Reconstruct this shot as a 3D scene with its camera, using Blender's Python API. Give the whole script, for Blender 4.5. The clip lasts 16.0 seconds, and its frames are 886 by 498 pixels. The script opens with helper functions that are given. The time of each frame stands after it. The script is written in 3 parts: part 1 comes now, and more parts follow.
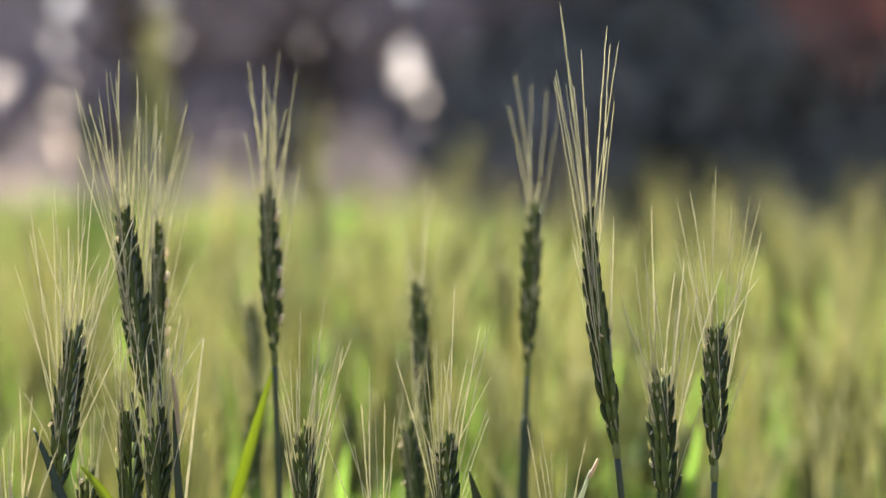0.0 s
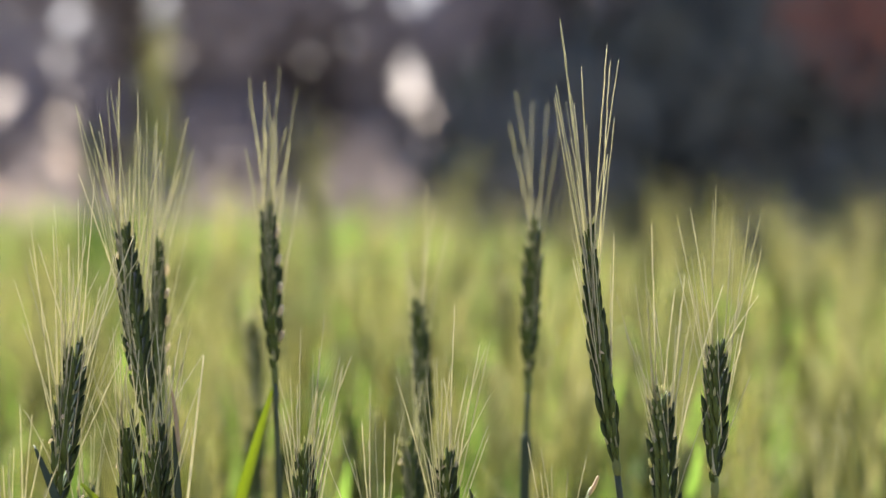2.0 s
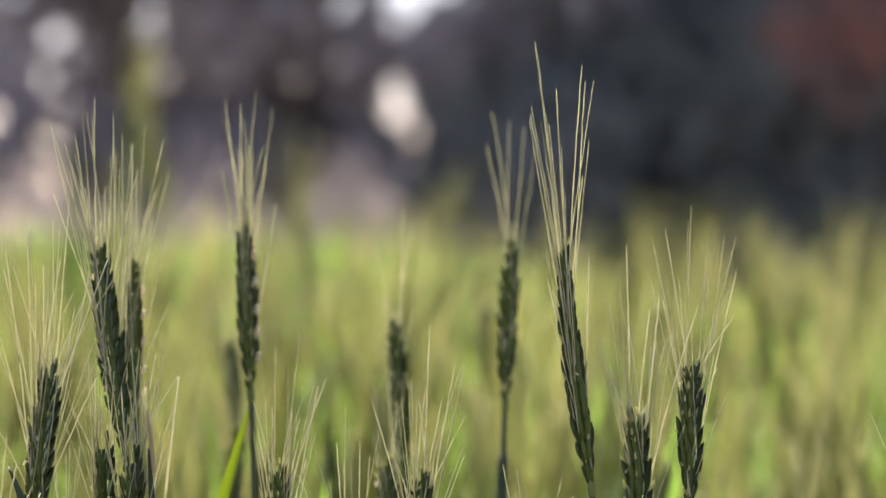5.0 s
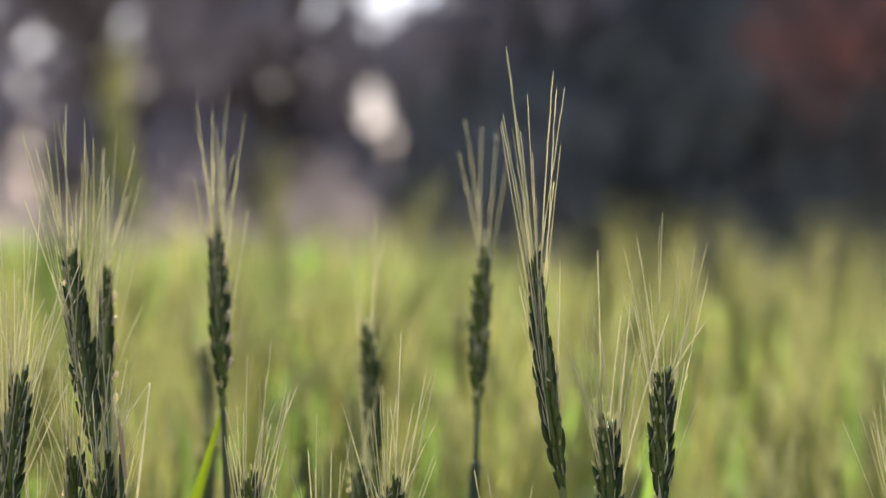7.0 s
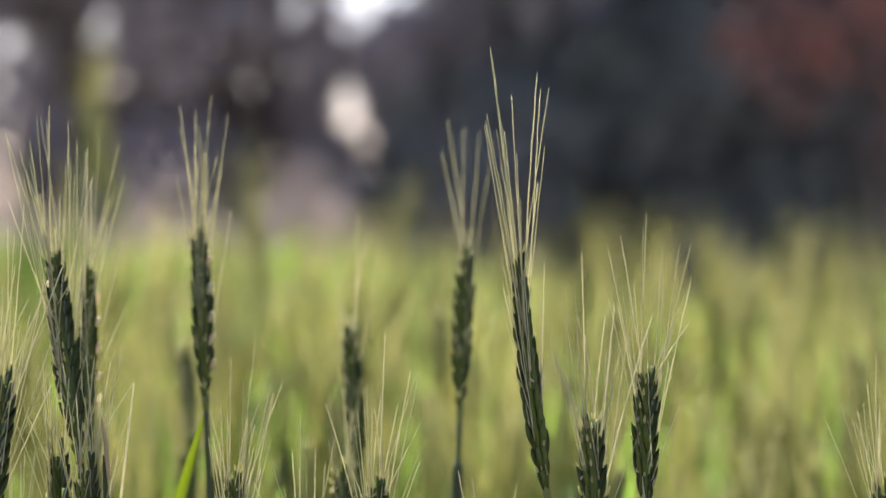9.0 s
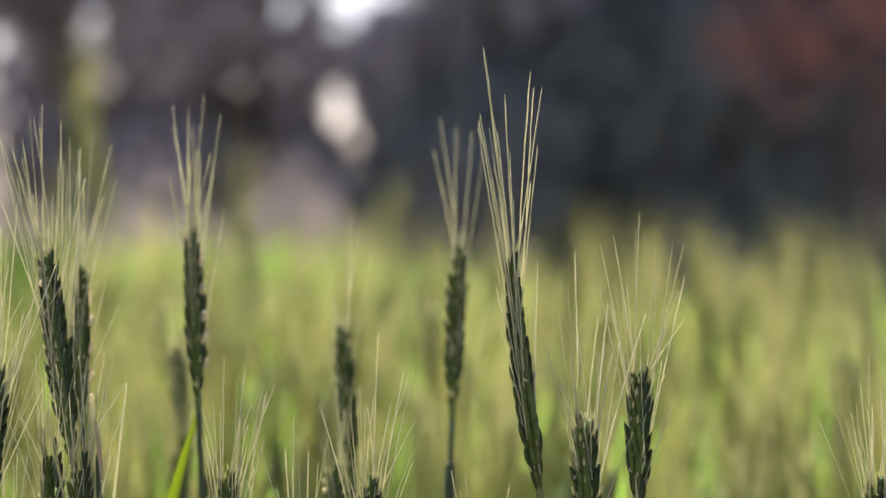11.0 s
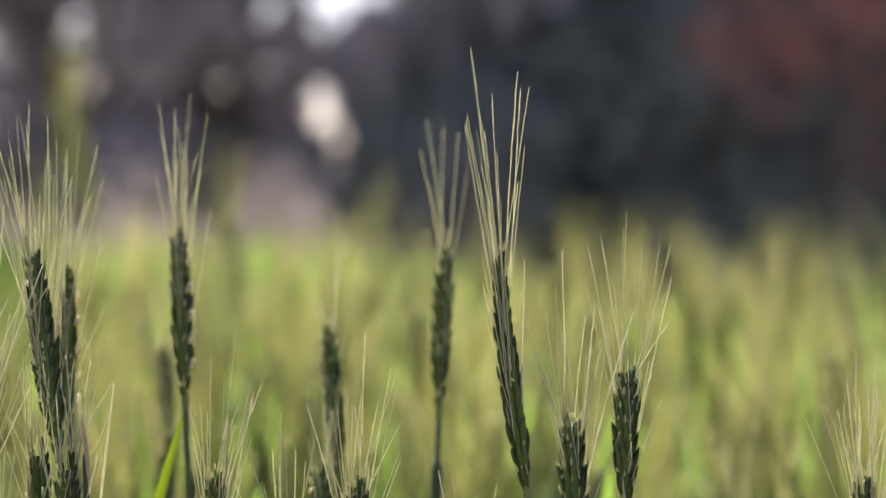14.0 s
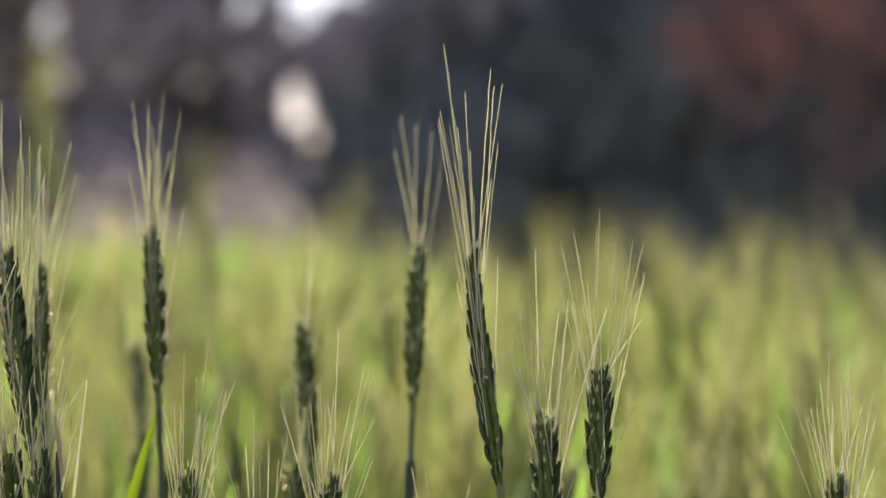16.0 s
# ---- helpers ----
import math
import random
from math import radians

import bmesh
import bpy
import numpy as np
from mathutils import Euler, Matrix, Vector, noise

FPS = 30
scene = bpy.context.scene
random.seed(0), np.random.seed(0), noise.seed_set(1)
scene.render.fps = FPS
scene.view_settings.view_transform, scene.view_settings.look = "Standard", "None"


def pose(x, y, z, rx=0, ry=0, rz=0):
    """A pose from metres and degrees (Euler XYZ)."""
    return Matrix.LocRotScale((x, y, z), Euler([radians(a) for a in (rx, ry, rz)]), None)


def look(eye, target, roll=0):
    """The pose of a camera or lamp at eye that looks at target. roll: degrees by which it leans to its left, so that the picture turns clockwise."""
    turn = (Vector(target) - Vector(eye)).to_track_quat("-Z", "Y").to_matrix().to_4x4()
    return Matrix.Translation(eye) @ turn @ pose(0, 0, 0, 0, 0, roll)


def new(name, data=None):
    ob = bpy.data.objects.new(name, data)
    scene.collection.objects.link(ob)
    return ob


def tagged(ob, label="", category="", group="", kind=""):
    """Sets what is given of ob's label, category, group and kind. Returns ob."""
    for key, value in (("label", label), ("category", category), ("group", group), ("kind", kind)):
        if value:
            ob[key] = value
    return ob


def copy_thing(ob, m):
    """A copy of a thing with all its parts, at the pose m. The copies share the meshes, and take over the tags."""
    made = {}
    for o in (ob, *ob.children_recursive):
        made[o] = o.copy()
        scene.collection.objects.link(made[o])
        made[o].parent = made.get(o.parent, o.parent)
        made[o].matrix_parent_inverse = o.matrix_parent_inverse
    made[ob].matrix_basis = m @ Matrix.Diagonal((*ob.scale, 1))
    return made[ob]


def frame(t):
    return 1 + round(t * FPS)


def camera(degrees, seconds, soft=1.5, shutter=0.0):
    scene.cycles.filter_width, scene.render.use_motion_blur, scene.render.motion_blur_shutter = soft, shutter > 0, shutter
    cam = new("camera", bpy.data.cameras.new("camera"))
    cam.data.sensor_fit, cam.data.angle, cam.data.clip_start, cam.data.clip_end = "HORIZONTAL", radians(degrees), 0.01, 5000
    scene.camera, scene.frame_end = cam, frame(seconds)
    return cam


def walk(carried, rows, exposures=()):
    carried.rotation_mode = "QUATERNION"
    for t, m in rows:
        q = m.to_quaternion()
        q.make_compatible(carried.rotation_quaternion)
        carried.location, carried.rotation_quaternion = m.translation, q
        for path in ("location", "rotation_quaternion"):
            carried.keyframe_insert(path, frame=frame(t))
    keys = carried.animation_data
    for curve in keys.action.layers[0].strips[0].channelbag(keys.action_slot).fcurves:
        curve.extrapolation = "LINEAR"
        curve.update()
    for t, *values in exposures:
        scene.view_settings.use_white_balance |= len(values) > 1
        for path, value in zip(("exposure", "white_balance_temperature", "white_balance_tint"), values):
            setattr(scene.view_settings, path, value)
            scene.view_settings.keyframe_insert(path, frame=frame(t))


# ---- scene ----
cam = camera(14, 16.0, soft=1.5)
cam.data.dof.use_dof = True
cam.data.dof.focus_distance = 1.42
cam.data.dof.aperture_fstop = 8.4
walk(cam, [
    ( 0.0, pose(-0.0008, 0, 0.9500, 89.027, 0, 0.007)),
    ( 0.5, pose(-0.0006, 0, 0.9502, 89.101, 0, 0.020)),
    ( 1.0, pose(-0.0005, 0, 0.9503, 89.176, 0, 0.030)),
    ( 1.5, pose(-0.0001, 0, 0.9504, 89.233, 0, 0.052)),
    ( 2.0, pose(0.0003, 0, 0.9505, 89.275, 0, 0.055)),
    ( 2.5, pose(0.0007, 0, 0.9506, 89.316, 0, 0.064)),
    ( 3.0, pose(0.0012, 0, 0.9507, 89.361, 0, 0.058)),
    ( 3.5, pose(0.0019, 0, 0.9508, 89.413, 0, 0.022)),
    ( 4.0, pose(0.0026, 0, 0.9510, 89.469, 0, -0.028)),
    ( 6.5, pose(0.0086, 0, 0.9514, 89.675, 0, -0.385)),
    ( 7.0, pose(0.0077, 0, 0.9514, 89.675, 0, -0.498)),
    ( 7.5, pose(0.0064, 0, 0.9514, 89.685, 0, -0.600)),
    ( 8.0, pose(0.0057, 0, 0.9514, 89.696, 0, -0.708)),
    ( 8.5, pose(0.0050, 0, 0.9514, 89.687, 0, -0.797)),
    ( 9.0, pose(0.0041, 0, 0.9514, 89.686, 0, -0.897)),
    (11.5, pose(0.0021, 0, 0.9514, 89.677, 0, -1.099)),
    (12.0, pose(0.0016, 0, 0.9514, 89.675, 0, -1.130)),
    (12.5, pose(0.0014, 0, 0.9514, 89.679, 0, -1.142)),
    (13.0, pose(0.0013, 0, 0.9514, 89.675, 0, -1.172)),
    (13.5, pose(0.0014, 0, 0.9514, 89.678, 0, -1.225)),
    (14.0, pose(0.0011, 0, 0.9514, 89.673, 0, -1.332)),
    (14.5, pose(0.0007, 0, 0.9514, 89.660, 0, -1.445)),
    (15.0, pose(0.0009, 0, 0.9513, 89.649, 0, -1.541)),
    (15.5, pose(0.0014, 0, 0.9513, 89.640, 0, -1.639)),
    (16.0, pose(0.0015, 0, 0.9513, 89.634, 0, -1.741)),
], [(0.0, 2.16), (4.0, 2.05), (7.0, 2.00), (16.0, 2.01)])

# ---- light ----
SUN_ELEVATION, SUN_TURN = 47, -20          # degrees; the sun stands beyond the field
world = bpy.data.worlds.new("world")
scene.world = world
world.use_nodes = True
wn = world.node_tree
sky = wn.nodes.new("ShaderNodeTexSky")
sky.sky_type, sky.sun_disc = "NISHITA", False
sky.sun_elevation, sky.sun_rotation = radians(SUN_ELEVATION), radians(SUN_TURN)
sky.air_density, sky.dust_density, sky.ozone_density = 1.0, 0.3, 2.0
tint = wn.nodes.new("ShaderNodeMix")        # thin pinkish haze over the whole sky
tint.data_type, tint.blend_type = "RGBA", "MULTIPLY"
tint.inputs["Factor"].default_value = 1.0
tint.inputs["B"].default_value = (1.09, 0.92, 1.05, 1)
wn.links.new(sky.outputs[0], tint.inputs["A"])
wn.links.new(tint.outputs["Result"], wn.nodes["Background"].inputs[0])
wn.nodes["Background"].inputs[1].default_value = 0.053
sun = new("sun", bpy.data.lights.new("sun", "SUN"))
sun.data.energy, sun.data.angle, sun.data.color = 5.0, radians(0.5), (1.0, 0.94, 0.84)
sun.matrix_world = look((0, 0, 0), (-math.sin(radians(SUN_TURN)) * math.cos(radians(SUN_ELEVATION)),
                                    -math.cos(radians(SUN_TURN)) * math.cos(radians(SUN_ELEVATION)),
                                    -math.sin(radians(SUN_ELEVATION))))


# ---- materials ----
def material(name, dark, light, scale, rough=0.55, through_light=0.0, through_colour=None, bump=0.2, vary="object",
             gloss=0.5, stretch=(1, 1, 1), contrast=0.0):
    """Two tones mixed by noise at two sizes and by piece; part of the light may pass through thin tissue."""
    m = bpy.data.materials.new(name)
    m.use_nodes = True
    nt = m.node_tree
    nd, ln = nt.nodes, nt.links
    bs = nd["Principled BSDF"]
    tc = nd.new("ShaderNodeTexCoord")
    mp = nd.new("ShaderNodeMapping")
    mp.inputs["Scale"].default_value = stretch
    ln.new(tc.outputs["Object"], mp.inputs[0])
    n1, n2 = nd.new("ShaderNodeTexNoise"), nd.new("ShaderNodeTexNoise")
    n1.inputs["Scale"].default_value, n1.inputs["Detail"].default_value = scale, 4
    n2.inputs["Scale"].default_value, n2.inputs["Detail"].default_value = scale * 9, 3
    ln.new(mp.outputs[0], n1.inputs["Vector"])
    ln.new(mp.outputs[0], n2.inputs["Vector"])
    if vary == "object":
        r = nd.new("ShaderNodeObjectInfo").outputs["Random"]
    else:
        r = nd.new("ShaderNodeNewGeometry").outputs["Random Per Island"]
    a = nd.new("ShaderNodeMath")
    a.operation = "MULTIPLY_ADD"
    a.inputs[1].default_value = 0.45
    ln.new(r, a.inputs[0])
    b = nd.new("ShaderNodeMath")
    b.operation = "MULTIPLY_ADD"
    b.inputs[1].default_value, b.inputs[2].default_value = 0.55 + contrast, -0.5 * contrast
    ln.new(n1.outputs["Fac"], b.inputs[0])
    ln.new(b.outputs[0], a.inputs[2])
    c = nd.new("ShaderNodeMath")
    c.operation = "MULTIPLY_ADD"
    c.inputs[1].default_value = 0.3
    ln.new(n2.outputs["Fac"], c.inputs[0])
    ln.new(a.outputs[0], c.inputs[2])
    ramp = nd.new("ShaderNodeValToRGB")
    ramp.color_ramp.elements[0].position, ramp.color_ramp.elements[0].color = 0.3, (*dark, 1)
    ramp.color_ramp.elements[1].position, ramp.color_ramp.elements[1].color = 0.95, (*light, 1)
    ln.new(c.outputs[0], ramp.inputs[0])
    ln.new(ramp.outputs[0], bs.inputs["Base Color"])
    bs.inputs["Roughness"].default_value = rough
    bs.inputs["Specular IOR Level"].default_value = gloss
    if bump:
        bp = nd.new("ShaderNodeBump")
        bp.inputs["Strength"].default_value, bp.inputs["Distance"].default_value = bump, 0.002
        ln.new(n2.outputs["Fac"], bp.inputs["Height"])
        ln.new(bp.outputs[0], bs.inputs["Normal"])
    if through_light:
        tr = nd.new("ShaderNodeBsdfTranslucent")
        if through_colour:
            tr.inputs[0].default_value = (*through_colour, 1)
        else:
            ln.new(ramp.outputs[0], tr.inputs[0])
        mx = nd.new("ShaderNodeMixShader")
        mx.inputs[0].default_value = through_light
        ln.new(bs.outputs[0], mx.inputs[1])
        ln.new(tr.outputs[0], mx.inputs[2])
        ln.new(mx.outputs[0], nd["Material Output"].inputs[0])
    return m


HUSK = material("green_husk", (0.014, 0.030, 0.006), (0.145, 0.190, 0.036), 160, 0.40, 0.20, bump=0.4, vary="island", gloss=0.35, stretch=(3, 3, 1), contrast=0.4)
TIP = material("pale_husk_tip", (0.44, 0.43, 0.18), (0.70, 0.68, 0.38), 150, 0.5, 0.5)
RACHIS = material("rachis", (0.05, 0.07, 0.02), (0.10, 0.13, 0.04), 120, 0.6, gloss=0.2)
ANTHER = material("pale_anther", (0.80, 0.70, 0.50), (0.90, 0.82, 0.64), 200, 0.7, 0.6)
AWN = material("awn", (0.36, 0.355, 0.205), (0.78, 0.74, 0.51), 170, 0.35, 0.52, bump=0.0)
STALK = material("stalk", (0.022, 0.036, 0.016), (0.062, 0.086, 0.034), 45, 0.38, 0.08, stretch=(1, 1, 0.1), gloss=0.4)
NODE = material("stalk_node", (0.13, 0.16, 0.045), (0.22, 0.25, 0.085), 90, 0.5, 0.15, gloss=0.2)
BLADE = material("leaf_blade", (0.12, 0.17, 0.03), (0.24, 0.28, 0.05), 30, 0.5, 0.65, (0.36, 0.42, 0.06), stretch=(4, 4, 0.3))
BLUE_BLADE = material("bluish_leaf_blade", (0.036, 0.050, 0.028), (0.074, 0.096, 0.052), 30, 0.6, 0.12, stretch=(4, 4, 0.3), gloss=0.12)
DRY_TIP = material("dry_leaf_tip", (0.44, 0.33, 0.20), (0.66, 0.56, 0.40), 80, 0.6, 0.35)
PALE_BLADE = material("pale_leaf_blade", (0.42, 0.46, 0.30), (0.72, 0.74, 0.56), 40, 0.45, 0.4, stretch=(4, 4, 0.3))
F_EAR = material("field_ears", (0.060, 0.078, 0.023), (0.48, 0.472, 0.18), 9, 0.55, 0.45, vary="island", bump=0, gloss=0.3, stretch=(1, 1, 0.55), contrast=1.8)
F_AWN = material("field_awns", (0.222, 0.240, 0.090), (0.79, 0.745, 0.36), 9, 0.45, 0.5, vary="island", bump=0, stretch=(1, 1, 0.55), gloss=0.3, contrast=1.8)
F_LEAF = material("field_leaves", (0.035, 0.092, 0.015), (0.26, 0.38, 0.070), 5, 0.7, 0.45, (0.20, 0.325, 0.050), vary="island", bump=0, gloss=0.2, stretch=(1, 1, 0.55), contrast=2.0)
F_STEM = material("field_stalks", (0.10, 0.13, 0.035), (0.24, 0.27, 0.09), 10, 0.5, 0.25, vary="island", bump=0)
SOIL = material("soil", (0.045, 0.036, 0.027), (0.105, 0.085, 0.064), 2.5, 0.95, bump=0.8)
TREE_LEAF = material("tree_leaves", (0.108, 0.118, 0.106), (0.230, 0.250, 0.224), 0.9, 0.65, 0.08, vary="island", bump=0, gloss=0.3, contrast=0.8)
TWIGGY = material("grey_brown_leaves", (0.215, 0.192, 0.194), (0.49, 0.448, 0.452), 1.0, 0.7, 0.12, vary="island", bump=0, gloss=0.2, contrast=0.8)
PALE_LEAF = material("grey_leaves", (0.20, 0.17, 0.165), (0.40, 0.35, 0.34), 1.2, 0.7, 0.35, vary="island", bump=0, gloss=0.2)
RED_LEAF = material("red_leaves", (0.195, 0.088, 0.066), (0.48, 0.22, 0.160), 1.5, 0.65, 0.3, vary="island", bump=0, gloss=0.2, contrast=0.8)
BARK = material("bark", (0.05, 0.04, 0.035), (0.14, 0.115, 0.10), 6, 0.9, bump=0.9, stretch=(3, 3, 0.6))
# pale ground colour of the added strip that throws sunlight back at the trees
BOUNCE_STRIP = material("bounce_strip", (0.32, 0.265, 0.20), (0.50, 0.43, 0.34), 2.0, 0.9, bump=0.8)


# ---- mesh helpers ----
def make_mesh(name, verts, faces, mat, smooth=True):
    me = bpy.data.meshes.new(name)
    me.from_pydata([tuple(v) for v in verts], [], faces)
    me.materials.append(mat)
    if smooth:
        me.polygons.foreach_set("use_smooth", [True] * len(me.polygons))
    return me


def part(name, me, parent, label="", m=None):
    """Links a mesh as one object under a thing or under a part."""
    ob = new(name, me)
    ob.parent = parent
    if m is not None:
        ob.matrix_basis = m
    if label:
        tagged(ob, label)
    return ob


def bezier(p0, p1, p2, n):
    return [p0 * (1 - t) ** 2 + p1 * 2 * t * (1 - t) + p2 * t * t for t in [i / n for i in range(n + 1)]]


def tube(pts, radii, n=6):
    """Rings of n corners along the points, closed at both ends."""
    verts, faces = [], []
    ref = Vector((0.31, 1, 0.12)).normalized()
    for i, p in enumerate(pts):
        d = (pts[min(i + 1, len(pts) - 1)] - pts[max(i - 1, 0)]).normalized()
        u = d.cross(ref).normalized()
        v = d.cross(u)
        for k in range(n):
            a = 2 * math.pi * k / n
            verts.append(p + (u * math.cos(a) + v * math.sin(a)) * radii[i])
    for i in range(len(pts) - 1):
        for k in range(n):
            q = (k + 1) % n
            faces.append((i * n + k, i * n + q, (i + 1) * n + q, (i + 1) * n + k))
    faces.append(tuple(reversed(range(n))))
    faces.append(tuple((len(pts) - 1) * n + k for k in range(n)))
    return verts, faces


def blade(pts, widths, side, fold=0.35, thick=0.00035):
    """A folded leaf blade with a midrib and real thickness; side is the way across it."""
    verts, faces = [], []
    for i, p in enumerate(pts):
        d = (pts[min(i + 1, len(pts) - 1)] - pts[max(i - 1, 0)]).normalized()
        s = (side - d * side.dot(d)).normalized()
        up = s.cross(d)
        w = widths[i] / 2
        for k in (-1, -0.5, 0, 0.5, 1):
            verts.append(p + s * (w * k) + up * (abs(k) * w * fold + thick))
        for k in (1, 0.5, 0, -0.5, -1):
            verts.append(p + s * (w * k) + up * (abs(k) * w * fold - thick * (1.8 if k == 0 else 1)))
    for i in range(len(pts) - 1):
        for k in range(10):
            q = (k + 1) % 10
            faces.append((i * 10 + k, i * 10 + q, (i + 1) * 10 + q, (i + 1) * 10 + k))
    faces.append(tuple(reversed(range(10))))
    faces.append(tuple((len(pts) - 1) * 10 + k for k in range(10)))
    return verts, faces


# ---- wheat: the pieces of an ear ----
def scale_shell(length, width, depth, base, tilt, lean, verts, faces):
    """One pointed, keeled husk: a hollow-backed almond from its base, tilted sideways and outwards."""
    rings, n = 6, 7
    start = len(verts)
    turn = Euler((-lean, tilt, 0)).to_matrix()
    for i in range(rings):
        u = i / (rings - 1)
        w = width * (0.35 + 0.65 * math.sin(math.pi * (0.12 + 0.74 * u))) * (1 - u ** 7 * 0.85)
        h = depth * math.sin(math.pi * (0.10 + 0.86 * u) ** 0.8)
        for k in range(n):
            a = math.pi * (k / (n - 1))
            x = math.cos(a) * w * 0.5
            y = math.sin(a) * h + (0.12 * h if k == n // 2 else 0)
            verts.append(base + turn @ Vector((x, y, u * length)))
    for i in range(rings - 1):
        for k in range(n - 1):
            a = start + i * n + k
            faces.append((a, a + 1, a + n + 1, a + n))
        a = start + i * n
        faces.append((a + n - 1, a, a + n, a + 2 * n - 1))
    faces.append(tuple(start + (rings - 1) * n + k for k in range(n)))


def spikelet_mesh(seed):
    r = random.Random(seed)
    verts, faces = [], []
    v = Vector
    j = lambda s: 1 + r.uniform(-s, s)
    scale_shell(0.0098 * j(.08), 0.0047, 0.0024, v((-0.0019, 0.0009, 0.0)), -0.14 * j(.3), 0.08, verts, faces)
    scale_shell(0.0098 * j(.08), 0.0047, 0.0024, v((0.0019, 0.0009, 0.0)), 0.14 * j(.3), 0.08, verts, faces)
    scale_shell(0.0110 * j(.08), 0.0043, 0.0026, v((-0.0023, 0.0013, 0.0016)), -0.24 * j(.3), 0.16, verts, faces)
    scale_shell(0.0110 * j(.08), 0.0043, 0.0026, v((0.0023, 0.0013, 0.0016)), 0.24 * j(.3), 0.16, verts, faces)
    scale_shell(0.0102 * j(.08), 0.0042, 0.0028, v((0.0, 0.0021, 0.0028)), 0.05 * r.uniform(-1, 1), 0.23, verts, faces)
    return make_mesh("spikelet", verts, faces, HUSK)


SPIKELETS = [spikelet_mesh(s) for s in range(5)]


def anther_mesh():
    pts = [Vector((0, 0, 0.0)), Vector((0.0003, 0.0006, 0.0006)), Vector((0.0004, 0.0012, -0.0006)), Vector((0.0004, 0.0014, -0.0022))]
    v, f = tube(pts, [0.0002, 0.0006, 0.0008, 0.0004], 6)
    return make_mesh("anther", v, f, ANTHER)


ANTHER_MESH = anther_mesh()
HUSK_TIP = make_mesh("husk_tip", *tube([Vector((0, 0, -0.0008)), Vector((0, 0.0001, 0.0)), Vector((0, 0.0002, 0.0010)), Vector((0, 0.0001, 0.0024))], [0.0002, 0.00055, 0.00045, 0.0001], 6), TIP)
STUB = make_mesh("awn", *tube(bezier(Vector((0, 0, 0)), Vector((0, 0.0006, 0.004)), Vector((0, 0.0002, 0.009)), 4), [0.0005, 0.0004, 0.0003, 0.0002, 0.0001], 5), AWN)


def leaf_part(parent, root, tip, width, r, mat=None, sag=0.25, broad=False):
    span = tip - root
    ctrl = root + span * 0.5 + Vector((0, 0, span.length * sag))
    pts = bezier(root, ctrl, tip, 14)
    widths = [width * min(1, 0.55 + 3 * t) * (1 - t ** 3) + 0.0004 for t in [i / 14 for i in range(15)]]
    side = Vector((r.uniform(-0.4, 0.4), 1, 0)) if abs(span.x) > abs(span.y) else Vector((1, r.uniform(-0.4, 0.4), 0))
    if broad:
        side = Vector((span.z, 0.02, -span.x))
    v, f = blade(pts, widths, side)
    return part("leaf", make_mesh("leaf", v, f, mat or BLADE), parent)


def awn_part(parent, start, way, end, r, thick=0.0003):
    span = (end - start).length
    pts = bezier(start, start + way * span * 0.5, end, 20)
    pts = [p + Vector((r.gauss(0, 1), r.gauss(0, 1), 0)) * 0.00007 for p in pts]
    thick *= r.uniform(0.85, 1.25)
    radii = [thick * (1 - (0.32 if thick < 0.0006 else 0.72) * i / 20) * r.uniform(0.75, 1.3) for i in range(21)]
    radii[-1] = 0.00008
    v, f = tube(pts, radii, 5)
    return part("awn", make_mesh("awn", v, f, AWN), parent)


# how single ears differ: slimness, where the ear is widest, edge with pale tips and anthers (-1, 1, or 0 for both),
# share of spikelets in flower, large anthers (offset aside in mm, places along the ear), number and spread of short awns, flare of the spikelets
PLAIN = dict(slim=0.68, belly=0.12, edge=0, flower=0.35, row=None, awns=14, fan=0.016, front=1, gap=0.09, flare=1.0)
STYLE = {
    0: dict(slim=0.68, flare=0.4, belly=0.30, edge=-1, flower=0.25, awns=12, fan=0.008, front=6),
    1: dict(slim=0.70, edge=-1, flower=0.75, awns=16, fan=0.018, front=2),
    2: dict(slim=0.76, edge=-1, flower=0.75, awns=26, fan=0.022),
    3: dict(slim=0.78, edge=-1, flower=0.80, awns=52, fan=0.030, front=3),
    4: dict(slim=0.70, edge=-1, flower=0.70, awns=40, fan=0.024, front=3),
    5: dict(slim=0.62, edge=1, flower=0.40, row=(3.5, (0.10, 0.26, 0.46, 0.65, 0.82)), awns=40, fan=0.026),
    6: dict(slim=0.66, edge=1, flower=0.30, row=(3.5, (0.20, 0.36, 0.50, 0.68, 0.85)), awns=32, fan=0.020),
    7: dict(slim=0.66, flare=0.8, flower=0.2, awns=6),
    8: dict(slim=0.64, flower=0.2, awns=6, gap=0.024),
    9: dict(slim=0.68, edge=1, flower=0.6, awns=34),
    10: dict(slim=0.74, edge=-1, flower=0.6, awns=40, fan=0.024),
    11: dict(awns=5), 12: dict(awns=5),
    13: dict(slim=0.66, edge=-1, flower=0.6, awns=34), 14: dict(slim=0.64, flower=0.5, awns=34),
    17: dict(awns=50, fan=0.026),
}


